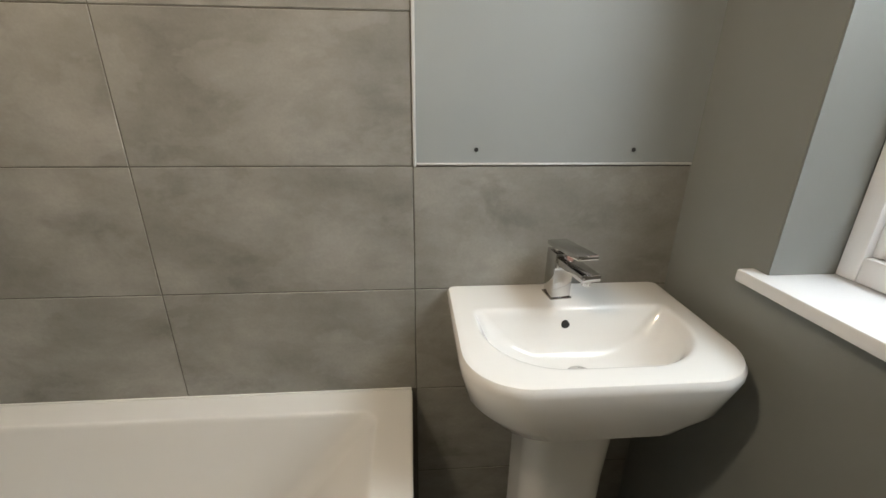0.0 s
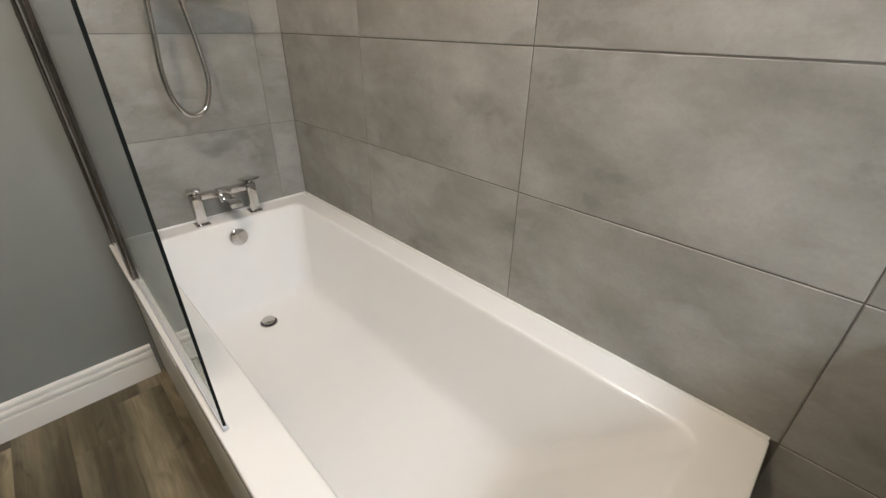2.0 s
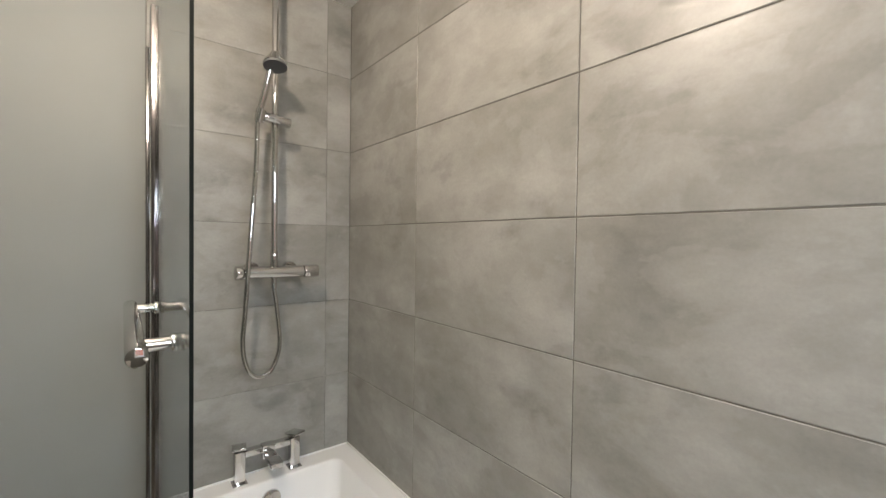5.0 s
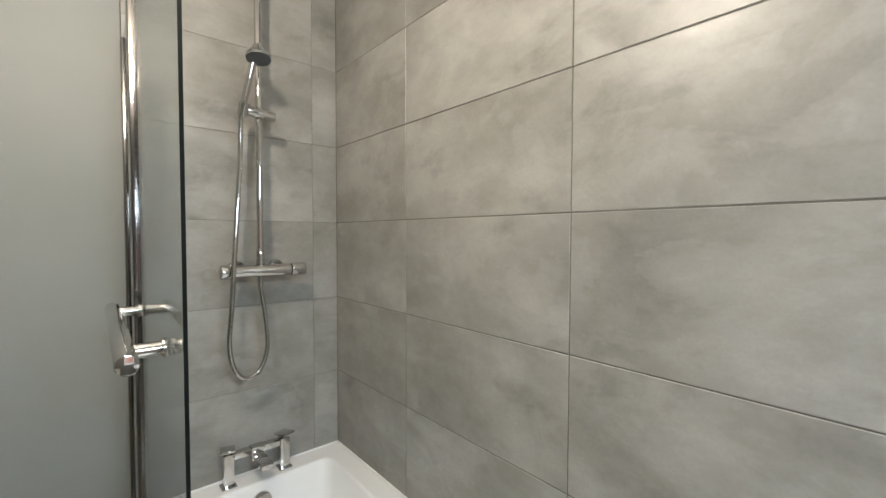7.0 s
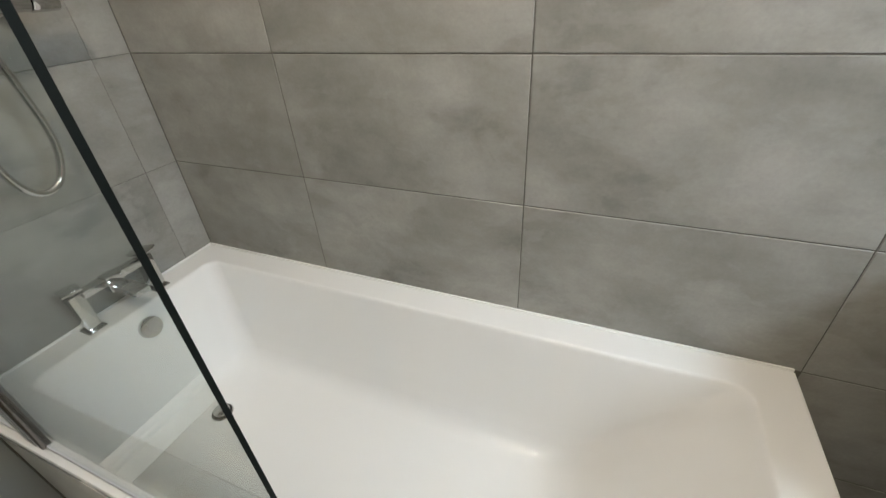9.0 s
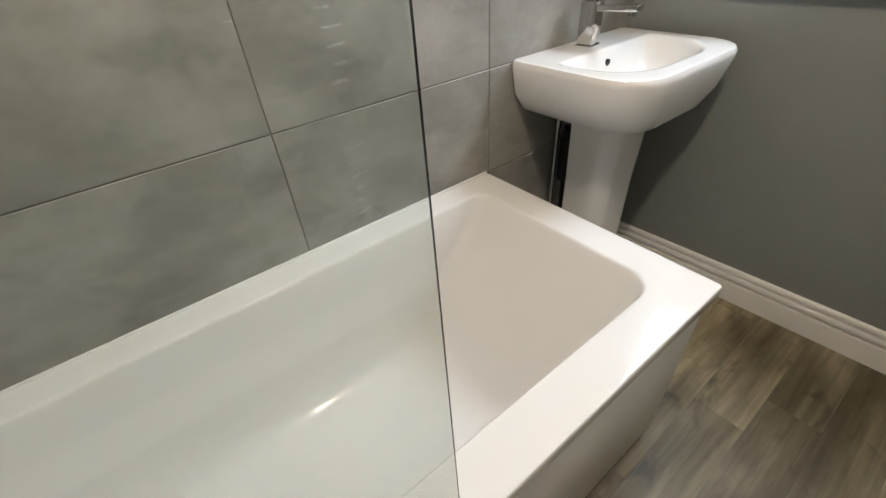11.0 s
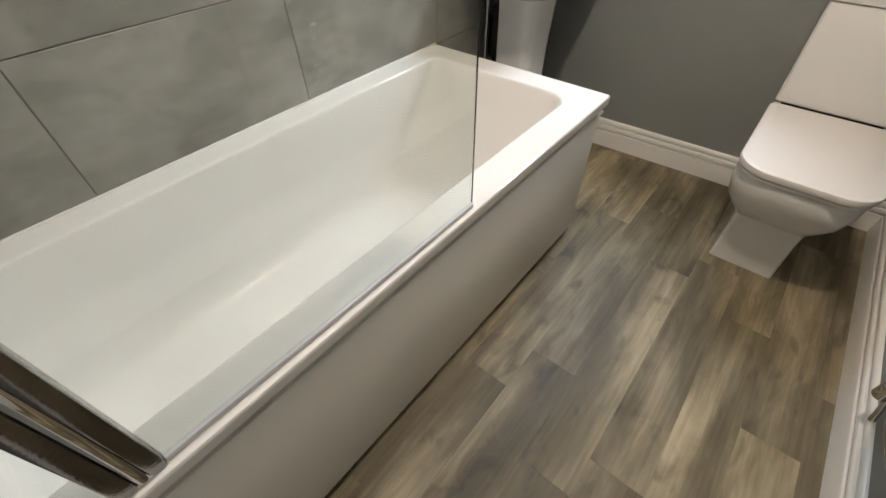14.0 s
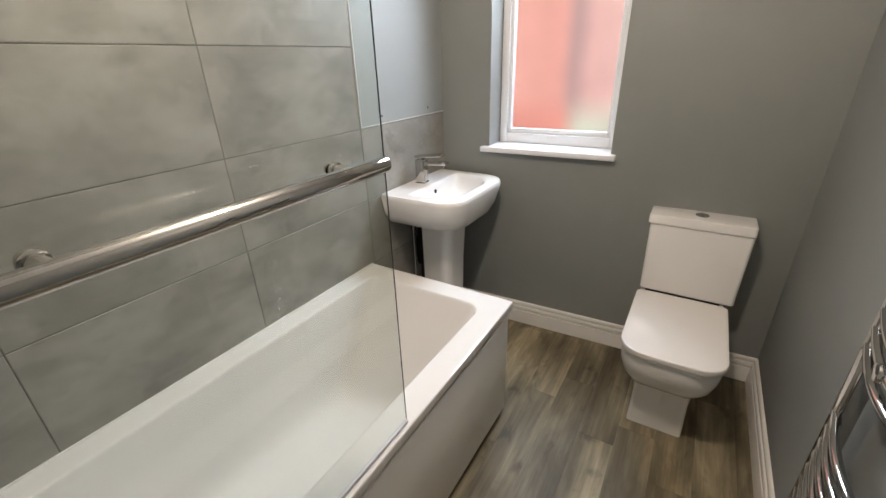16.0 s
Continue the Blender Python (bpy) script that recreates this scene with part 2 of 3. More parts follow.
def tube(points, r, n=10, closed=False, bm=None):
    """A round tube along a smooth run of points."""
    bm = bm or bmesh.new()
    pts = [Vector(p) for p in points]
    loops, side = [], None
    for k, p in enumerate(pts):
        d = (pts[min(k + 1, len(pts) - 1)] - pts[max(k - 1, 0)]).normalized()
        side = d.orthogonal().normalized() if side is None else (side - d * side.dot(d)).normalized()
        u = d.cross(side)
        loops.append([bm.verts.new(p + (side * math.cos(j * math.tau / n) + u * math.sin(j * math.tau / n)) * r) for j in range(n)])
    skin(bm, loops)
    return bm


def spline(points, steps=8):
    """Catmull-Rom run through points."""
    p = [Vector(q) for q in points]
    p = [p[0] * 2 - p[1]] + p + [p[-1] * 2 - p[-2]]
    out = []
    for k in range(1, len(p) - 2):
        for s in range(steps):
            t = s / steps
            a, b, c, d = p[k - 1:k + 3]
            out.append(0.5 * ((2 * b) + (c - a) * t + (2 * a - 5 * b + 4 * c - d) * t * t + (3 * b - a - 3 * c + d) * t ** 3))
    out.append(p[-2])
    return out


def ring(x0, x1, y0, y1, z, r, n=8):
    """A rounded rectangle; r: radii at (x0,y0), (x1,y0), (x1,y1), (x0,y1). z: a number, or a function of x and y."""
    r = (r,) * 4 if isinstance(r, (int, float)) else r
    out = []
    for (cx, cy, sx, sy, a0), q in zip(((x0, y0, 1, 1, 180), (x1, y0, -1, 1, 270), (x1, y1, -1, -1, 0), (x0, y1, 1, -1, 90)), r):
        for k in range(n + 1):
            a = radians(a0 + 90 * k / n)
            x, y = cx + sx * q + q * math.cos(a), cy + sy * q + q * math.sin(a)
            out.append((x, y, z(x, y) if callable(z) else z))
    return out


def loft(rings, cap0=True, cap1=True, bm=None):
    bm = bm or bmesh.new()
    skin(bm, [[bm.verts.new(p) for p in q] for q in rings], cap0, cap1)
    return bm


def extrude_profile(profile, a, b, flip=False):
    """Sweep a profile of (out, up) from a to b along the floor; out points to the left of a->b."""
    bm = bmesh.new()
    a, b = Vector((*a, 0)), Vector((*b, 0))
    d = (b - a).normalized()
    o = Vector((-d.y, d.x, 0))
    loops = [[bm.verts.new(p + o * u + Vector((0, 0, w))) for u, w in profile] for p in (a, b)]
    skin(bm, loops)
    return bm


# ---- the large structure ----
def east(y):
    return EAST0 + (EAST1 - EAST0) * y / SOUTH


def slab(name, corners, z0, z1, material, parent=None, label=""):
    """An upright slab over a plan outline."""
    bm = loft([[(x, y, z0) for x, y in corners], [(x, y, z1) for x, y in corners]])
    ob = part(name, bm, material, parent, smooth=False)
    if not parent:
        tagged(ob, label, "", kind="structure")
    return ob


T = 0.12
floor = part("floor", box(-T, 2.6, SOUTH - T, T, -0.10, -0.004), SUBFLOOR, smooth=False)
tagged(floor, "grey-brown wood-effect vinyl plank floor", "floor", kind="structure")
ceiling = part("ceiling", box(-T, 2.75, SOUTH - T, T, H, H + 0.1), CEIL, smooth=False)
tagged(ceiling, "plain white painted ceiling", "ceiling", kind="structure")
TB = 0.010   # tile bed: the wall faces lie this far behind the tile faces
GB = 0.0016  # grout lies this far behind the tile faces
wall_north = slab("wall_north", [(-T, GB), (2.62, GB), (2.62, T), (-T, T)], 0, H, GROUT, label="wall clad in large concrete-look grey tiles beside the bath")
wall_west = slab("wall_west", [(-T, SOUTH - T), (WEST, SOUTH - T), (WEST, -0.700), (-T, -0.700)], 0, H, PAINT, label="plain grey painted wall with white skirting")
slab("tile_bed", [(-T, -0.700), (-GB, -0.700), (-GB, GB), (-T, GB)], 0, H, GROUT, wall_west)
slab("wall_south", [(WEST, SOUTH - T), (2.60, SOUTH - T), (2.60, SOUTH), (WEST, SOUTH)], 0, H, PAINT, label="plain grey painted wall behind the towel radiator")

# east wall with its window opening: built along its own slanted line
WY0, WY1, WZ0, WZ1 = -0.880, -0.268, 1.004, 2.08
WD = 0.30
wall_east = slab("wall_east", [(east(GB), GB), (east(GB) + WD, GB), (east(WY1) + WD, WY1), (east(WY1), WY1)], 0, H, PAINT, label="grey painted wall with a recessed window")
slab("wall_piece", [(east(WY0), WY0), (east(WY0) + WD, WY0), (east(SOUTH) + WD, SOUTH - T), (east(SOUTH), SOUTH - T)], 0, H, PAINT, wall_east)
slab("wall_piece", [(east(WY1), WY1), (east(WY1) + WD, WY1), (east(WY0) + WD, WY0), (east(WY0), WY0)], 0, WZ0, PAINT, wall_east)
slab("wall_piece", [(east(WY1), WY1), (east(WY1) + WD, WY1), (east(WY0) + WD, WY0), (east(WY0), WY0)], WZ1, H, PAINT, wall_east)

# skirting with a moulded top
SKIRT = [(0, 0), (0.020, 0), (0.020, 0.074), (0.0185, 0.079), (0.0085, 0.080), (0.0085, 0.087), (0.016, 0.088), (0.0185, 0.094), (0.0175, 0.104), (0.015, 0.1075), (0.0055, 0.1085), (0.0055, 0.1155), (0.0115, 0.1165), (0.0125, 0.124), (0.0105, 0.131), (0.006, 0.135), (0, 0.136)]


def skirting(name, a, b):
    tagged(part(name, extrude_profile(SKIRT, a, b), WOODWHITE), "white gloss moulded skirting board along the floor", "skirting", kind="structure")


skirting("baseboard_south", (WEST + 0.018, SOUTH), (east(SOUTH) - 0.018, SOUTH))
skirting("baseboard_east", (east(SOUTH), SOUTH), (east(-0.04), -0.04))
skirting("baseboard_west", (WEST, -0.713), (WEST, SOUTH))

# painted upper part of the north wall, with its trim
PX = 1.714
part("painted_panel", box(PX + 0.0070, east(0) + 0.004, -0.001, TB, 1.2015, H), PALEPAINT, wall_north, "pale grey painted plaster above the tiled splashback", smooth=False)
part("tile_trim", box(PX, PX + 0.0075, -0.0040, TB, 1.193, H, 0.003), TRIM, wall_north, "white tile trim")
part("tile_trim", box(PX + 0.0075, east(0), -0.0035, TB, 1.1960, 1.2020, 0.003), TRIM, wall_north, "white tile trim")
for px in (1.857, 2.226):
    part("screw_hole", rod((px, 0.0, 1.231), (px, -0.0035, 1.231), 0.0055, 0.004, 10), BLACK, wall_north, "dark screw hole", smooth=False)

# ---- window ----
window = thing("window_1", "white plastic window with obscured glass in a deep reveal", "window", kind="structure")
FX = 0.135   # recess


def sheared(bm):
    """Lean a mesh built against a straight wall at x = 0 onto the slanted east wall."""
    for v in bm.verts:
        v.co.x += east(v.co.y)
    return bm


def win(name, x0, x1, y0, y1, z0, z1, material, bevel=0.004, parent=window, label=""):
    return part(name, sheared(box(x0, x1, y0, y1, z0, z1, bevel)), material, parent, label)


win("reveal", 0.0005, FX, WY1 - 0.004, WY1 - 0.0005, WZ0, WZ1, PAINT, 0, label="grey painted plaster reveal")
win("reveal", 0.0005, FX, WY0 + 0.0005, WY0 + 0.004, WZ0, WZ1, PAINT, 0, label="grey painted plaster reveal")
win("reveal", 0.0005, FX, WY0 + 0.004, WY1 - 0.004, WZ1 - 0.004, WZ1 - 0.0005, PAINT, 0, label="grey painted plaster reveal")
win("window_sill", -0.032, FX + 0.02, WY0 - 0.020, WY1 + 0.035, WZ0 - 0.001, WZ0 + 0.026, UPVC, 0.005, label="white sill board")
A0, A1, B0, B1 = WY0 + 0.004, WY1 - 0.004, WZ0 + 0.026, WZ1 - 0.004
win("window_frame", FX, FX + 0.06, A0, A0 + 0.037, B0, B1, UPVC)
win("window_frame", FX, FX + 0.06, A1 - 0.037, A1, B0, B1, UPVC)
win("window_frame", FX, FX + 0.06, A0 + 0.037, A1 - 0.037, B0, B0 + 0.05, UPVC)
win("window_frame", FX, FX + 0.06, A0 + 0.037, A1 - 0.037, B1 - 0.05, B1, UPVC)
for y0, y1, z0, z1 in ((A0 + 0.037, A0 + 0.055, B0 + 0.05, B1 - 0.05), (A1 - 0.055, A1 - 0.037, B0 + 0.05, B1 - 0.05), (A0 + 0.055, A1 - 0.055, B0 + 0.05, B0 + 0.073), (A0 + 0.055, A1 - 0.055, B1 - 0.073, B1 - 0.05)):
    win("glazing_bead", FX + 0.012, FX + 0.05, y0, y1, z0, z1, UPVC, 0.006)
pane = win("pane", FX + 0.028, FX + 0.034, A0 + 0.053, A1 - 0.053, B0 + 0.071, B1 - 0.071, FROST, 0, label="obscured glass pane")
pane.visible_shadow = False
backdrop = part("backdrop", box(0, 0.02, -1.9, 1.2, 0.3, 1.98), VIEW, smooth=False)
backdrop.location = (3.05, 0, 0)
tagged(backdrop, "blurred red brick yard outside the window", "backdrop", kind="structure")

# ---- bath ----
bath = thing("bath", "white acrylic single-ended bath with a broad flat rim", "bath")


def bath_tub():
    L, W = 1.703, 0.713
    r = [
        ring(0.004, L - 0.003, -W + 0.003, -0.003, RIM - 0.032, 0.006),
        ring(0.001, L, -W, -0.001, RIM - 0.028, 0.008),
        ring(0.001, L, -W, -0.001, RIM - 0.025, 0.008),
        ring(0.001, L, -W, -0.001, RIM - 0.008, 0.008),
        ring(0.001, L, -W, -0.001, RIM - 0.005, 0.008),
        ring(0.003, L - 0.002, -W + 0.002, -0.003, RIM - 0.0012, 0.008),
        ring(0.007, L - 0.006, -W + 0.006, -0.007, RIM, 0.008),
        ring(0.010, L - 0.009, -W + 0.009, -0.010, RIM, 0.008),
        ring(0.080, 1.620, -0.627, -0.073, RIM, (0.04, 0.065, 0.045, 0.04)),
        ring(0.085, 1.615, -0.622, -0.078, RIM, (0.04, 0.065, 0.045, 0.04)),
        ring(0.0875, 1.612, -0.6195, -0.0805, RIM - 0.0008, (0.04, 0.063, 0.043, 0.04)),
        ring(0.0905, 1.607, -0.6165, -0.0835, RIM - 0.005, (0.04, 0.062, 0.042, 0.04)),
        ring(0.0920, 1.600, -0.6150, -0.0850, RIM - 0.014, (0.04, 0.062, 0.042, 0.04)),
        ring(0.112, 1.500, -0.600, -0.101, RIM - 0.13, (0.05, 0.060, 0.050, 0.05)),
        ring(0.128, 1.385, -0.590, -0.111, RIM - 0.27, (0.055, 0.060, 0.055, 0.055)),
        ring(0.138, 1.330, -0.582, -0.119, RIM - 0.330, (0.06, 0.060, 0.058, 0.06)),
        ring(0.150, 1.300, -0.572, -0.130, RIM - 0.352, (0.06, 0.060, 0.058, 0.06)),
        ring(0.170, 1.268, -0.555, -0.147, RIM - 0.367, (0.06, 0.060, 0.055, 0.06)),
        ring(0.200, 1.235, -0.530, -0.172, RIM - 0.375, (0.05, 0.05, 0.05, 0.05)),
        ring(0.30, 1.15, -0.46, -0.24, RIM - 0.379, (0.04, 0.04, 0.04, 0.04)),
    ]
    return loft(r, cap0=False)


part("tub", bath_tub(), ACRYLIC, bath)
part("front_panel", box(0.004, 1.690, -0.699, -0.685, 0.034, RIM - 0.058, 0.002), PANEL, bath, "white bath panel")
part("panel_lip", box(0.003, 1.696, -0.7060, -0.685, RIM - 0.058, RIM - 0.051, 0.0015), PANEL, bath)
part("recess_strip", box(0.004, 1.690, -0.689, -0.679, RIM - 0.050, RIM - 0.020), PANEL, bath)
part("end_panel", box(1.678, 1.690, -0.685, -0.004, 0.028, RIM - 0.044, 0.002), PANEL, bath, "white bath end panel")
# strip coloured near-black to give the shaded gap between panel and floor
part("panel_gap_strip", box(0.006, 1.672, -0.683, -0.669, 0.0, 0.06), PANEL_GAP, bath, "near-black strip coloured as the shade under the panel")


def disc(c, axis, r, h, bevel=0.002, n=32):
    c, axis = Vector(c), Vector(axis).normalized()
    return rod(c, c + axis * h, r, r, n, round_end=bevel)


bath_waste = part("waste", disc((0.252, -0.352, RIM - 0.380), (0, 0, 1), 0.033, 0.006, 0.003), CHROME, bath, "chrome pop-up waste")
part("plug", disc((0.252, -0.352, RIM - 0.373), (0.06, 0, 1), 0.0245, 0.011, 0.004), CHROME, bath_waste, "chrome plug")
# black disc painted as the shade below the raised plug
part("gap", disc((0.252, -0.352, RIM - 0.3745), (0, 0, 1), 0.030, 0.002, 0.0005), BLACK, bath_waste)
part("overflow", disc((0.098, -0.342, RIM - 0.062), (1, 0, 0.12), 0.033, 0.017, 0.006), CHROME, bath, "round chrome overflow cover")

# sealant where bath meets tiles
tagged(part("sealant_bead", box(0.0, 1.70, -0.006, 0.0, RIM - 0.004, RIM + 0.005, 0.002), SILICONE), "white sealant bead between bath and tiles", "sealant")
tagged(part("sealant_bead", box(0.0, 0.006, -0.70, -0.006, RIM - 0.004, RIM + 0.005, 0.002), SILICONE), "white sealant bead between bath and tiles", "sealant")

# bath filler tap on the west rim
filler = thing("bath_mixer_tap", "square chrome bath filler tap on the rim", "tap", (0.048, -0.340, RIM))
for k in (-1, 1):
    y = 0.096 * k
    part("foot", box(-0.024, 0.024, y - 0.024, y + 0.024, 0.0005, 0.005, 0.001), CHROME, filler)
    part("pillar", box(-0.017, 0.017, y - 0.017, y + 0.017, 0.005, 0.116, 0.0015), CHROME, filler)
    part("bridge_arm", box(-0.015, 0.015, min(0.021 * k, 0.079 * k), max(0.021 * k, 0.079 * k), 0.093, 0.114, 0.0015), CHROME, filler)
    plate = box(-0.024, 0.034, -0.023, 0.023, 0.127, 0.135, 0.0015)
    bmesh.ops.rotate(plate, verts=plate.verts[:], cent=(0, 0, 0.13), matrix=Matrix.Rotation(radians(-12 + 34 * (k > 0)), 3, "Z") @ Matrix.Rotation(radians(-6), 3, "Y"))
    bmesh.ops.translate(plate, verts=plate.verts[:], vec=(0, y, 0))
    lever = part("lever", plate, CHROME, filler)
    part("stem", rod((0, y, 0.116), (0, y, 0.129), 0.011, n=18), CHROME, lever)
part("mixer_block", box(-0.018, 0.018, -0.021, 0.021, 0.070, 0.116, 0.0015), CHROME, filler)
part("spout", box(0.018, 0.122, -0.020, 0.020, 0.076, 0.094, 0.002), CHROME, filler)

# ---- shower ----
shower = thing("shower_set", "chrome bar shower with riser rail, hose and handset", "shower", (0, 0, 0))
BZ, BY0, BY1, BX = 1.328, -0.463, -0.180, 0.105
part("bar_valve", rod((BX, BY0 + 0.035, BZ), (BX, BY1 - 0.055, BZ), 0.0215, n=28), CHROME, shower)
for a, b in ((BY0, BY0 + 0.033), (BY1 - 0.053, BY1)):
    knob = part("control_knob", rod((BX, a, BZ), (BX, b, BZ), 0.0235, n=28, round_end=0.003), CHROME, shower)
    part("stop_button", rod((BX + 0.021, (a + b) / 2, BZ), (BX + 0.026, (a + b) / 2, BZ), 0.004, n=10), CHROME, knob)
for y in (-0.388, -0.250):
    union = part("wall_union", rod((0.012, y, BZ), (BX - 0.012, y, BZ), 0.016, n=24), CHROME, shower)
    part("rose", rod((0.0005, y, BZ), (0.012, y, BZ), 0.032, 0.028, 28), CHROME, union)
RY = -0.337
part("outlet", rod((BX, RY, BZ + 0.015), (BX, RY, BZ + 0.075), 0.013, n=20, round_end=0.003), CHROME, shower)
part("riser", rod((BX, RY, BZ + 0.07), (BX, RY, H - 0.045), 0.0108, n=20), CHROME, shower)
part("riser_bracket", rod((0.0005, RY, H - 0.06), (BX, RY, H - 0.06), 0.012, n=20), CHROME, shower)
part("slider", rod((BX + 0.012, RY - 0.054, 1.868), (BX + 0.012, RY + 0.050, 1.856), 0.017, n=24, round_end=0.004), CHROME, shower)
part("handset_clip", rod((BX + 0.020, RY - 0.058, 1.842), (BX + 0.034, RY - 0.054, 1.884), 0.015, 0.017, 20), CHROME, shower)
hand0, hand1 = Vector((BX + 0.026, RY - 0.060, 1.860)), Vector((BX + 0.066, RY - 0.032, 2.022))
handset = part("handset", tube(spline([hand0 - (hand1 - hand0) * 0.12, hand0, (hand0 + hand1) / 2, hand1], 6), 0.0105, 14), CHROME, shower)
hd = Vector((0.24, -0.05, -0.97)).normalized()
hc = hand1 + Vector((0.026, 0.006, -0.004))
part("shower_head", rod(hc - hd * 0.045, hc, 0.015, 0.038, 30, round_end=0.004), CHROME, handset)
part("nozzle_plate", rod(hc, hc + hd * 0.007, 0.0385, 0.037, 30), GREYHEAD, handset, "dark grey nozzle plate")
hose_line = spline([tuple(hand0 - (hand1 - hand0) * 0.12), (BX + 0.016, -0.402, 1.70), (BX + 0.024, -0.417, 1.50), (BX + 0.030, -0.428, 1.36), (BX + 0.026, -0.437, 1.20), (BX + 0.020, -0.443, 1.10), (BX + 0.016, -0.434, 1.025), (BX + 0.014, -0.410, 0.978), (BX + 0.010, -0.378, 0.966), (BX + 0.006, -0.342, 0.990), (BX + 0.003, -0.318, 1.065), (BX, -0.325, 1.18), (BX, RY, 1.27), (BX, RY, 1.312)], 14)
part("hose", tube(hose_line, 0.0080, 12), CHROME, shower, "chrome shower hose")
part("hose_nut", rod((BX, RY, 1.272), (BX, RY, 1.308), 0.0105, n=16), CHROME, shower)

# ---- glass bath screen ----
screen = thing("bath_screen", "clear glass hinged bath screen with chrome profiles", "shower screen", (0, -0.694, RIM))
SZ = 1.46
GX0, GX1 = 0.322, 1.0063
pane_a = part("glass_panel", box(0.030, 0.272, -0.0028, 0.0028, 0.012, SZ), GLASS, screen, "fixed clear glass panel", smooth=False)
pane_b = part("glass_panel", box(GX0, GX1 - 0.0022, -0.0024, 0.0024, 0.014, SZ - 0.01), GLASS, screen, "hinged clear glass panel", smooth=False)
pane_a.visible_shadow = pane_b.visible_shadow = False
# strip slanted so its black shows from the east and thins from the west
slant = [(GX1 - 0.0018, -0.0024), (GX1, 0.0020), (GX1 - 0.0002, 0.0024), (GX1 - 0.0020, -0.0020)]
part("polished_edge", loft([[(x, y, z) for x, y in slant] for z in (0.014, SZ - 0.01)]), EDGE, pane_b, "dark polished glass edge", smooth=False)
part("wall_profile", box(0.0005, 0.032, -0.009, 0.009, 0.001, SZ, 0.003), CHROME_DARKENED, screen, "chrome wall profile darkened for what it reflects")
part("hinge_profile", box(0.268, 0.292, -0.011, 0.011, 0.006, SZ, 0.003), CHROME_DARKENED, screen, "chrome hinge profile darkened for what it reflects")
part("hinge_tube", rod((0.300, 0, 0.006), (0.300, 0, SZ), 0.0115, n=20), CHROME, screen, "chrome hinge tube")
part("hinge_profile", box(0.308, 0.330, -0.011, 0.011, 0.006, SZ, 0.003), CHROME_DARKENED, screen, "chrome hinge profile darkened for what it reflects")
seal_b = part("bottom_seal", box(0.330, GX1, -0.0050, 0.0050, 0.001, 0.0125, 0.002), SEAL, screen, "clear plastic bottom seal")
part("bottom_seal", box(0.036, 0.268, -0.0055, 0.0055, 0.001, 0.014, 0.002), SEAL, screen, "clear plastic bottom seal")
for z in (0.66, 0.98):
    part("grub_screw", rod((0.024, -0.009, z), (0.024, -0.0105, z), 0.004, n=10), CHROME, screen)
RAILZ, RAILY = 1.286 - RIM, -0.055
rail = part("towel_rail", rod((0.415, RAILY, RAILZ), (0.943, RAILY, RAILZ), 0.0138, n=32, round_end=0.0015), CHROME, screen, "chrome towel rail tube")
for x in (0.476, 0.869):
    post = part("standoff", rod((x, RAILY + 0.010, RAILZ), (x, -0.004, RAILZ), 0.0108, n=24), CHROME, rail)
    part("collar", rod((x, -0.012, RAILZ), (x, -0.0035, RAILZ), 0.0142, n=24, round_end=0.002), CHROME, post)
    part("end_cap", rod((x, 0.0035, RAILZ), (x, 0.009, RAILZ), 0.0115, n=24, round_end=0.002), CHROME, post)
# the hinged leaf stands a little outwards
swing = Matrix.Translation((0.300, 0, 0)) @ Matrix.Rotation(radians(-0.32), 4, "Z") @ Matrix.Translation((-0.300, 0, 0))
for leaf in (pane_b, seal_b, rail):
    leaf.matrix_basis = swing

# ---- basin ----
basin = thing("wash_basin", "white ceramic pedestal wash basin with square rim", "basin")
ZB = 0.891
CX = 2.070


def basin_bowl():
    def ri(w, yf, z, rf, rb=0.012, yb=-0.002):
        return ring(CX - w, CX + w, yf, yb, z, (rf, rf, rb, rb), 10)
    r = [
        ri(0.115, -0.275, ZB - 0.176, 0.08, 0.02),
        ri(0.165, -0.325, ZB - 0.171, 0.10, 0.02),
        ri(0.222, -0.368, ZB - 0.148, 0.12, 0.015),
        ri(0.259, -0.388, ZB - 0.098, 0.120),
        ri(0.270, -0.398, ZB - 0.052, 0.12),
        ri(0.276, -0.403, ZB - 0.020, 0.115),
        ri(0.275, -0.402, ZB - 0.008, 0.115),
        ri(0.271, -0.398, ZB - 0.001, 0.115),
        ri(0.264, -0.391, ZB, 0.110),
        ri(0.260, -0.387, ZB, 0.108),
        ring(CX - 0.236, CX + 0.236, -0.358, -0.114, ZB, (0.15, 0.15, 0.02, 0.02), 10),
        ring(CX - 0.231, CX + 0.231, -0.353, -0.119, ZB - 0.0002, (0.15, 0.15, 0.02, 0.02), 10),
        ring(CX - 0.226, CX + 0.226, -0.348, -0.124, ZB - 0.001, (0.15, 0.15, 0.02, 0.02), 10),
        ring(CX - 0.221, CX + 0.221, -0.343, -0.129, ZB - 0.006, (0.148, 0.148, 0.025, 0.025), 10),
        ring(CX - 0.213, CX + 0.213, -0.337, -0.134, ZB - 0.020, (0.145, 0.145, 0.03, 0.03), 10),
        ring(CX - 0.192, CX + 0.192, -0.322, -0.143, ZB - 0.062, (0.13, 0.13, 0.045, 0.045), 10),
        ring(CX - 0.152, CX + 0.152, -0.308, -0.158, ZB - 0.098, (0.08, 0.08, 0.06, 0.06), 10),
        ring(CX - 0.080, CX + 0.080, -0.275, -0.185, ZB - 0.112, 0.035, 10),
    ]
    return loft(r)


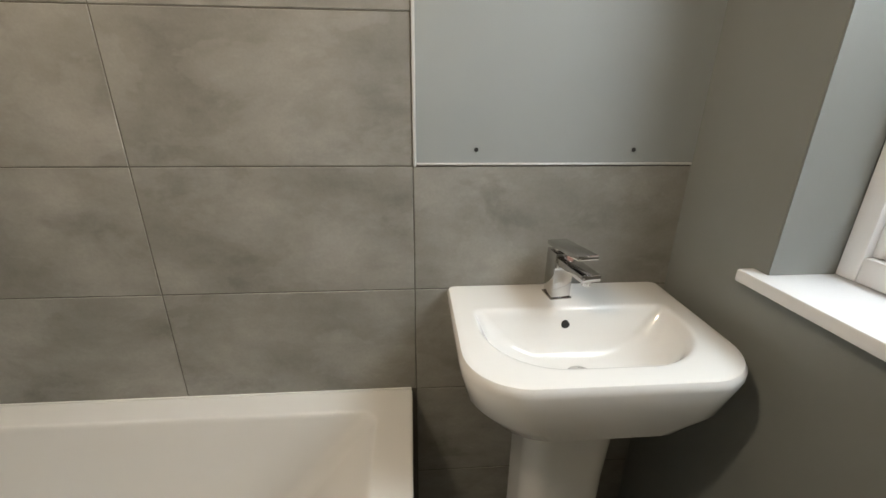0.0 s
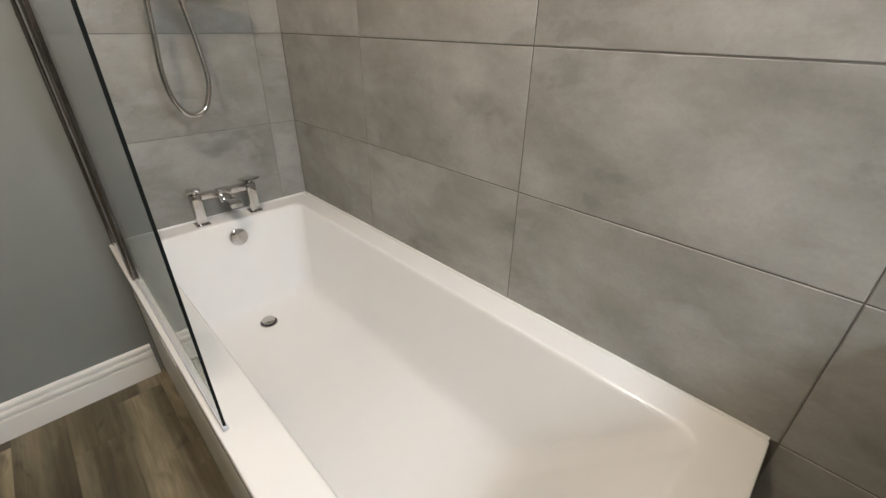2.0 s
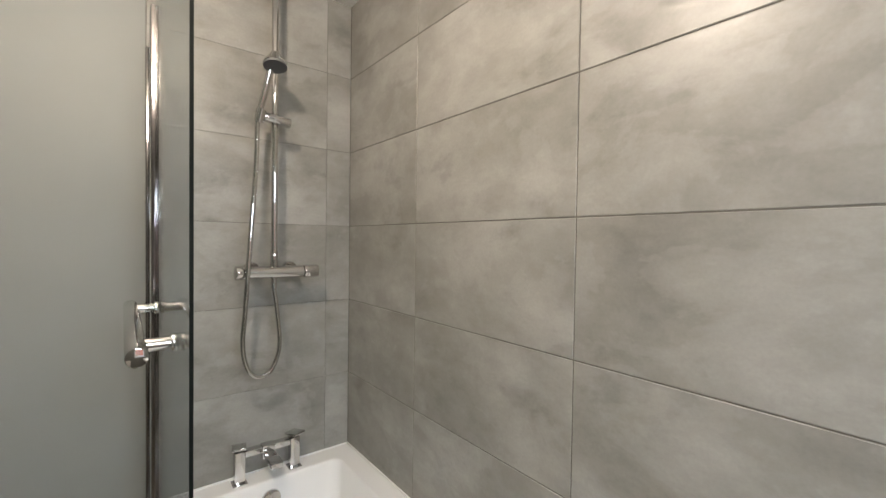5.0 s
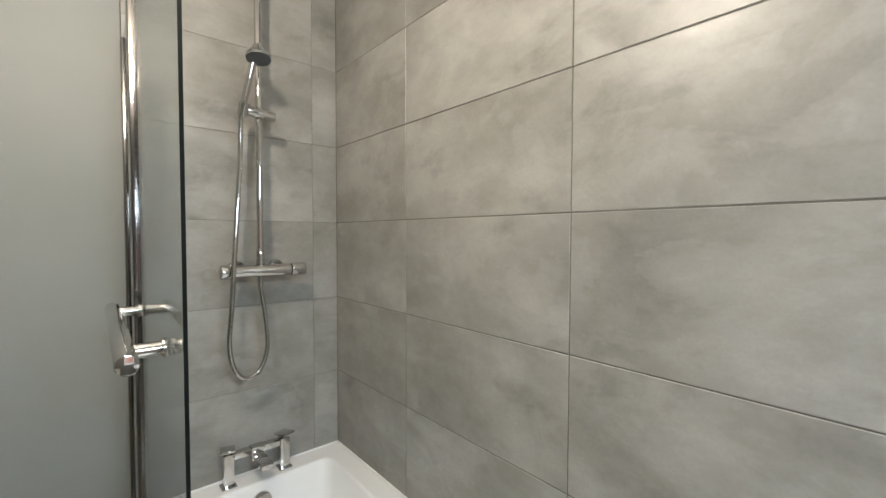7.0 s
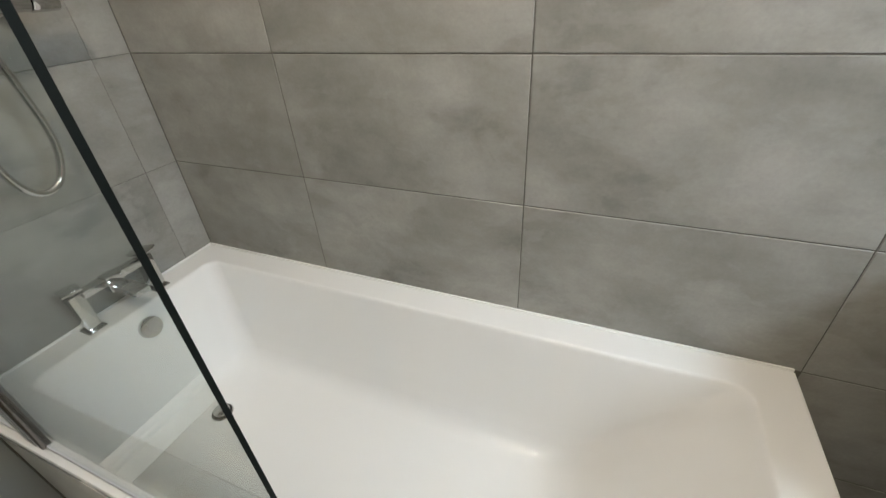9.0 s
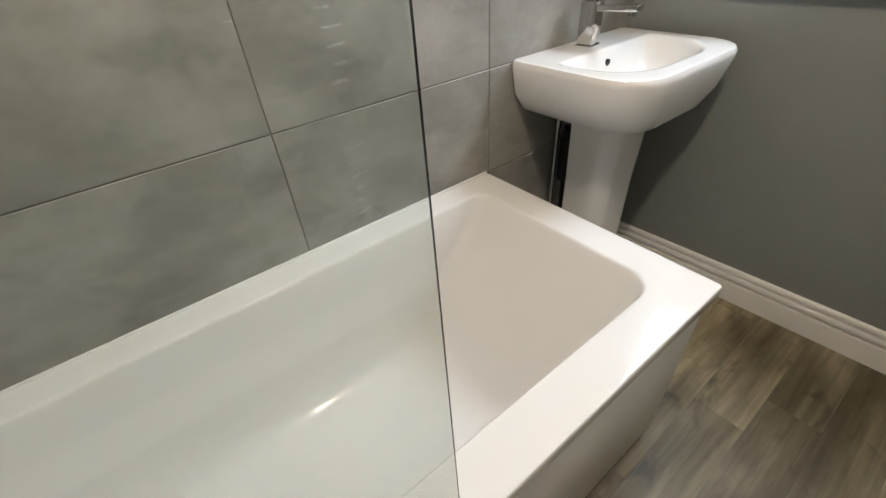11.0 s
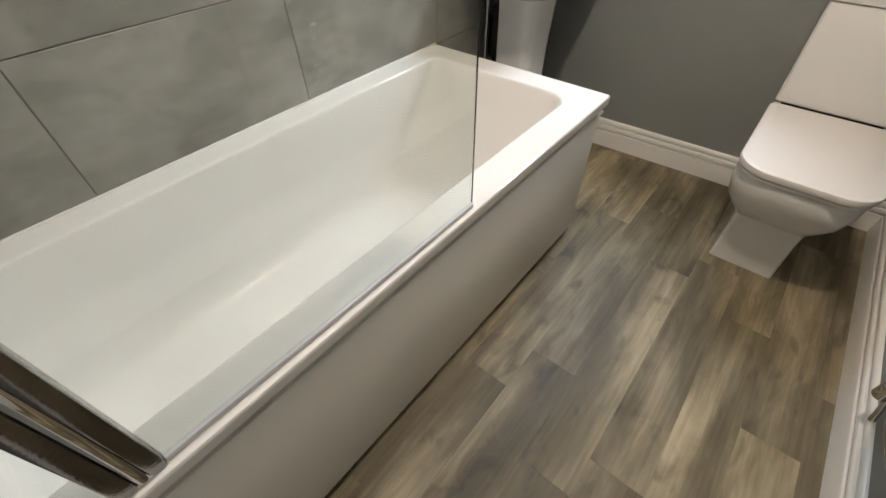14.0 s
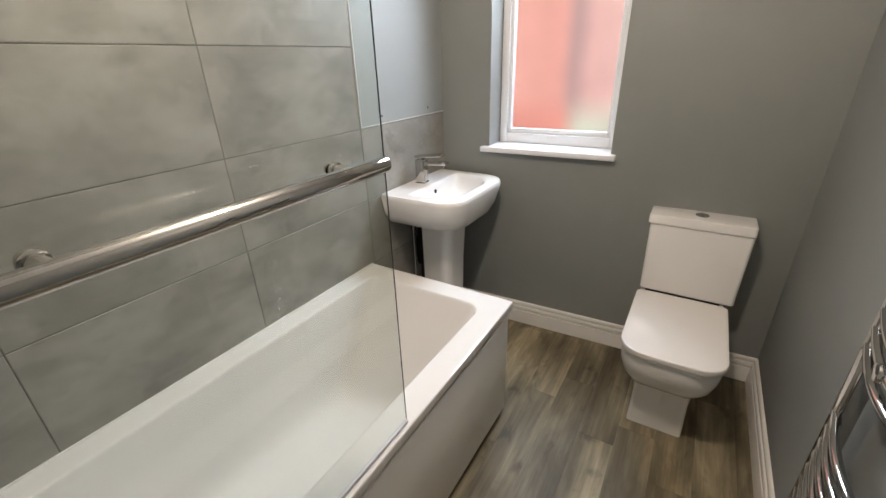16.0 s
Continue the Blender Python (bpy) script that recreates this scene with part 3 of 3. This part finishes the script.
part("bowl", basin_bowl(), CERAMIC, basin)
part("overflow_hole", rod((CX - 0.012, -0.130, ZB - 0.036), (CX - 0.012, -0.1415, ZB - 0.038), 0.0095, n=18), BLACK, basin, "dark overflow hole")
basin_waste = part("waste", disc((CX, -0.226, ZB - 0.114), (0, 0, 1), 0.030, 0.005, 0.002), CHROME, basin, "chrome waste")
part("plug", disc((CX, -0.226, ZB - 0.108), (0.1, 0.25, 1), 0.025, 0.006, 0.002), CHROME, basin_waste)


def pedestal():
    r = []
    for z, w, yf in ((0.0, 0.108, -0.262), (0.02, 0.107, -0.260), (0.25, 0.101, -0.254), (0.5, 0.102, -0.258), (0.65, 0.106, -0.266), (0.722, 0.110, -0.272)):
        r.append(ring(CX - 0.006 - w, CX - 0.006 + w, yf, -0.110, z, (0.055, 0.055, 0.008, 0.008), 8))
    return loft(r)


part("pedestal", pedestal(), CERAMIC, basin, "white ceramic pedestal")
pipes = thing("basin_pipework", "supply pipe and valve, with black shapes added as shade behind the pedestal", "pipe")
# the black shapes are added to fill the gap behind the pedestal with shade
part("shade_pipe", rod((CX - 0.01, -0.052, 0.0), (CX - 0.01, -0.052, 0.44), 0.022, n=20), BLACK, pipes, "black pipe shape added for the shade behind the pedestal")
part("shade_trap", rod((CX - 0.01, -0.054, 0.44), (CX - 0.01, -0.054, 0.60), 0.042, n=28, round_end=0.010), BLACK, pipes, "wide black trap shape added for the shade behind the pedestal")
part("shade_nut", rod((CX - 0.01, -0.054, 0.60), (CX - 0.01, -0.054, 0.635), 0.034, n=10), BLACK, pipes)
part("shade_tail", rod((CX - 0.01, -0.054, 0.635), (CX - 0.01, -0.054, 0.716), 0.020, n=20), BLACK, pipes)
part("supply_pipe", rod((CX - 0.060, -0.022, 0.0), (CX - 0.060, -0.022, 0.66), 0.0075), CHROME, pipes)
part("stop_valve", rod((CX - 0.060, -0.022, 0.640), (CX - 0.060, -0.022, 0.700), 0.012, n=12, round_end=0.003), CHROME, pipes)

tap = thing("basin_tap", "square chrome basin mixer tap with flat lever", "tap", (CX - 0.012, -0.062, ZB))
tap.rotation_euler.z = radians(7)
part("foot", box(-0.027, 0.027, -0.027, 0.027, 0.0004, 0.004, 0.001), CHROME, tap)
part("body", box(-0.024, 0.024, -0.024, 0.024, 0.004, 0.118, 0.003), CHROME, tap)


def tilted(bm, degrees, pivot):
    bmesh.ops.rotate(bm, verts=bm.verts[:], cent=pivot, matrix=Matrix.Rotation(radians(degrees), 3, "X"))
    return bm


spout = part("spout", tilted(box(-0.022, 0.022, -0.138, -0.022, 0.092, 0.108, 0.002), -2, (0, 0, 0.10)), CHROME, tap)
part("aerator", rod((0, -0.120, 0.084), (0, -0.120, 0.095), 0.010, n=16), CHROME, spout)
part("cartridge", rod((0, 0, 0.117), (0, 0, 0.128), 0.018, n=20), CHROME, tap)
part("lever", tilted(box(-0.024, 0.024, -0.118, 0.026, 0.127, 0.138, 0.002), -5, (0, 0, 0.130)), CHROME, tap)

# ---- toilet ----
toilet = thing("toilet", "white close-coupled toilet with closed square seat lid", "toilet")
TY = -1.280
TW = east(TY)


def pan():
    def p(x0, w, z, rf, x1=TW - 0.02):
        return ring(x0, x1, TY - w, TY + w, z, (rf, 0.01, 0.01, rf), 8)
    r = [
        p(1.918, 0.105, 0.0, 0.012), p(1.919, 0.104, 0.05, 0.012), p(1.925, 0.102, 0.16, 0.015), p(1.918, 0.108, 0.205, 0.03),
        p(1.875, 0.140, 0.245, 0.07), p(1.832, 0.163, 0.290, 0.10), p(1.808, 0.173, 0.345, 0.11), p(1.803, 0.175, 0.395, 0.11),
        p(1.806, 0.172, 0.402, 0.11), p(1.812, 0.166, 0.404, 0.105),
    ]
    return loft(r)


part("pan", pan(), CERAMIC, toilet)
HX = 2.293


def lid(x0, x1, w, z0, z1, rf):
    def p(d, z):
        return ring(x0 + d, x1 - d * 0.3, TY - w + d, TY + w - d, z, (rf - d, 0.02, 0.02, rf - d), 10)
    return loft([p(0.006, z0), p(0.001, z0 + 0.003), p(0.0, z0 + 0.007), p(0.0, z1 - 0.006), p(0.0015, z1 - 0.002), p(0.005, z1 - 0.0004), p(0.014, z1)])


part("seat", lid(1.796, HX, 0.177, 0.406, 0.420, 0.10), SEATPLASTIC, toilet, "white toilet seat ring")
part("lid", lid(1.790, HX, 0.181, 0.422, 0.446, 0.10), SEATPLASTIC, toilet, "white closed toilet lid")
for k in (-1, 1):
    part("hinge", rod((HX + 0.004, TY + k * 0.075 - 0.02, 0.428), (HX + 0.004, TY + k * 0.075 + 0.02, 0.428), 0.010, n=16), CHROME, toilet)
part("hinge_cover", box(HX - 0.002, HX + 0.022, TY - 0.168, TY + 0.168, 0.403, 0.436, 0.004), SEATPLASTIC, toilet, "white seat hinge cover")


def cistern(x0, x1, y, w, z0, z1, b, taper=0.0):
    return loft([ring(x0 + d + taper * q, x1, y - w + d + taper * q, y + w - d - taper * q, z, (0.014, 0.006, 0.006, 0.014), 8) for d, z, q in ((b, z0, 1), (0, z0 + b, 1), (0, z1 - b, 0), (b * 0.4, z1 - b * 0.3, 0), (b, z1, 0))])


# black block set into the gap to make the shade line under the cistern
part("cistern_gap_fill", box(2.326, TW - 0.020, TY - 0.150, TY + 0.150, 0.400, 0.450), BLACK, toilet, "black filler giving the shade line under the cistern", smooth=False)
part("cistern", cistern(2.306, TW - 0.004, TY - 0.012, 0.192, 0.444, 0.766, 0.003, 0.005), CERAMIC, toilet)
part("cistern_lid", cistern(2.300, TW - 0.002, TY - 0.008, 0.197, 0.769, 0.812, 0.004), CERAMIC, toilet, "white cistern lid")
flush = part("flush_button", disc((2.372, TY - 0.008, 0.811), (0, 0, 1), 0.026, 0.006, 0.003), CHROME, toilet, "chrome dual flush button")
part("button_half", box(2.350, 2.394, TY - 0.0092, TY - 0.0068, 0.8165, 0.8178), BLACK, flush, smooth=False)

# ---- towel radiator on the south wall ----
radiator = thing("towel_radiator", "curved chrome ladder towel radiator on the wall", "radiator", (0, SOUTH, 0))
RX0, RX1, RZ0, RZ1, ROUT = 1.031, 1.398, 0.295, 1.17, 0.045


def post_mesh(x):
    return box(x - 0.019, x + 0.019, ROUT - 0.019, ROUT + 0.019, RZ0, RZ1, 0.009, 3)


for x in (RX0, RX1):
    part("post", post_mesh(x), CHROME, radiator)
    for z in (RZ0 + 0.14, RZ1 - 0.12):
        part("wall_bracket", rod((x + (0.06 if x == RX0 else -0.06), 0.0005, z + 0.024), (x + (0.06 if x == RX0 else -0.06), ROUT + 0.028, z + 0.024), 0.010, n=16), CHROME, radiator)
TUBES = [0.045 + 0.042 * k for k in range(10)] + [0.604 + 0.042 * k for k in range(6)]
for dz in TUBES:
    line = [(RX0 + (RX1 - RX0) * s / 16, ROUT + 0.012 + 0.026 * math.sin(math.pi * s / 16), RZ0 + dz) for s in range(17)]
    part("rung", tube(line, 0.0098, 14), CHROME, radiator)
for dz in (0.129, 0.646):
    part("bracket_cap", rod((1.235, ROUT + 0.026, RZ0 + dz), (1.235, ROUT + 0.052, RZ0 + dz), 0.017, n=20, round_end=0.004), CHROME, radiator)
for x in (RX0, RX1):
    v = part("valve", rod((x, ROUT, 0.266), (x, ROUT, RZ0), 0.013, n=18), CHROME, radiator)
    part("valve_head", rod((x, ROUT, 0.222), (x, ROUT, 0.268), 0.017, n=20, round_end=0.004), CHROME, v)
    part("elbow", tube(spline([(x, ROUT, 0.240), (x, ROUT - 0.010, 0.236), (x, 0.020, 0.185), (x, 0.0105, 0.138)], 5), 0.0075, 10), CHROME, v)

# ---- ceiling light ----
light = thing("ceiling_light", "white ceiling rose with a chrome lampholder and lit bulb", "ceiling light", (LAMP[0], LAMP[1], H))
part("rose", rod((0, 0, -0.0005), (0, 0, -0.024), 0.062, 0.056, 32, round_end=0.004), CEIL, light, "white round ceiling rose")
part("lampholder", rod((0, 0, -0.024), (0, 0, -0.040), 0.026, n=24), CHROME, light, "chrome lampholder")

# ---- tiles of the walls ----
JOINT = 0.0026
ROWS = [0.0, 0.266, 0.5755, 0.8845, 1.1940, 1.5025, 1.8110, 2.1195, H]


def tile_mesh(w, h, d, name):
    """A tile lying in the xz plane with a small arris, facing -y."""
    bm = bmesh.new()
    a = 0.0012
    loops = [[(-w / 2, 0, -h / 2), (w / 2, 0, -h / 2), (w / 2, 0, h / 2), (-w / 2, 0, h / 2)]]
    loops.append([(x, -d + a, z) for x, _, z in loops[0]])
    loops.append([(x - math.copysign(a, x), -d, z - math.copysign(a, z)) for x, _, z in loops[0]])
    loft(loops, bm=bm)
    return finish(bm, name, TILE)


tile_shapes = {}


def tile(u0, u1, z0, z1, wall):
    joint = JOINT if wall is wall_north else 0.0012
    w, h = round(u1 - u0 - joint, 4), round(z1 - z0 - joint, 4)
    if (w, h) not in tile_shapes:
        tile_shapes[w, h] = tile_mesh(w, h, TB, "tile")
    ob = new("tile", tile_shapes[w, h])
    lean = random.uniform(-0.0004, 0.0004)
    c, z = (u0 + u1) / 2, (z0 + z1) / 2
    ob.parent = wall
    if wall is wall_north:
        ob.matrix_basis = pose(c, TB + lean, z, 0, 0, 0)
    else:
        ob.matrix_basis = pose(-TB + lean, c, z, 0, 0, 90)
    return ob


for k, (z0, z1) in enumerate(zip(ROWS, ROWS[1:])):
    for x0, x1 in ((0.0, 0.495), (0.495, 1.102), (1.102, PX)):
        if z1 > RIM:
            tile(x0, x1, z0, z1, wall_north)
    if k < 4:
        tile(PX, east(0) + 0.002, z0, z1, wall_north)
    if z1 > RIM:
        tile(-0.103, 0.0, z0, z1, wall_west)
        tile(-0.700, -0.103, z0, z1, wall_west)

# ---- floor planks ----
PW = 0.1415
plank_shapes = {}


def plank(x0, x1, y0, y1):
    w, h = round(x1 - x0 - 0.0004, 4), round(y1 - y0 - 0.0004, 4)
    if (w, h) not in plank_shapes:
        bm = bmesh.new()
        a = 0.0003
        base = [(-w / 2, -h / 2), (w / 2, -h / 2), (w / 2, h / 2), (-w / 2, h / 2)]
        loft([[(x, y, -0.004) for x, y in base], [(x, y, -a) for x, y in base], [(x - math.copysign(a, x), y - math.copysign(a, y), 0) for x, y in base]], bm=bm)
        plank_shapes[w, h] = finish(bm, "plank", PLANK)
    ob = new("plank", plank_shapes[w, h])
    ob.parent = floor
    ob.location = ((x0 + x1) / 2, (y0 + y1) / 2, 0)


PLANK_LEN = 0.915
STARTS = [0.52, 0.060, 0.217, 0.83, 0.945, 0.728, 0.365, 0.60]
y = -0.872 + PW * 2
for row in range(8):
    y0, y1 = max(y - PW, SOUTH), y
    if y1 - y0 > 0.02:
        x = STARTS[row % len(STARTS)] - PLANK_LEN
        while x < 2.46:
            x0, x1 = max(x, WEST), min(x + PLANK_LEN, 2.50)
            if x1 - x0 > 0.03:
                plank(x0, x1, y0, y1)
            x += PLANK_LEN
    y -= PW
for y1 in (-0.589 + PW, -0.589 + 2 * PW, -0.589 + 3 * PW, -0.589 + 4 * PW):
    plank(1.60, 2.50, y1 - PW, min(y1, 0.0))
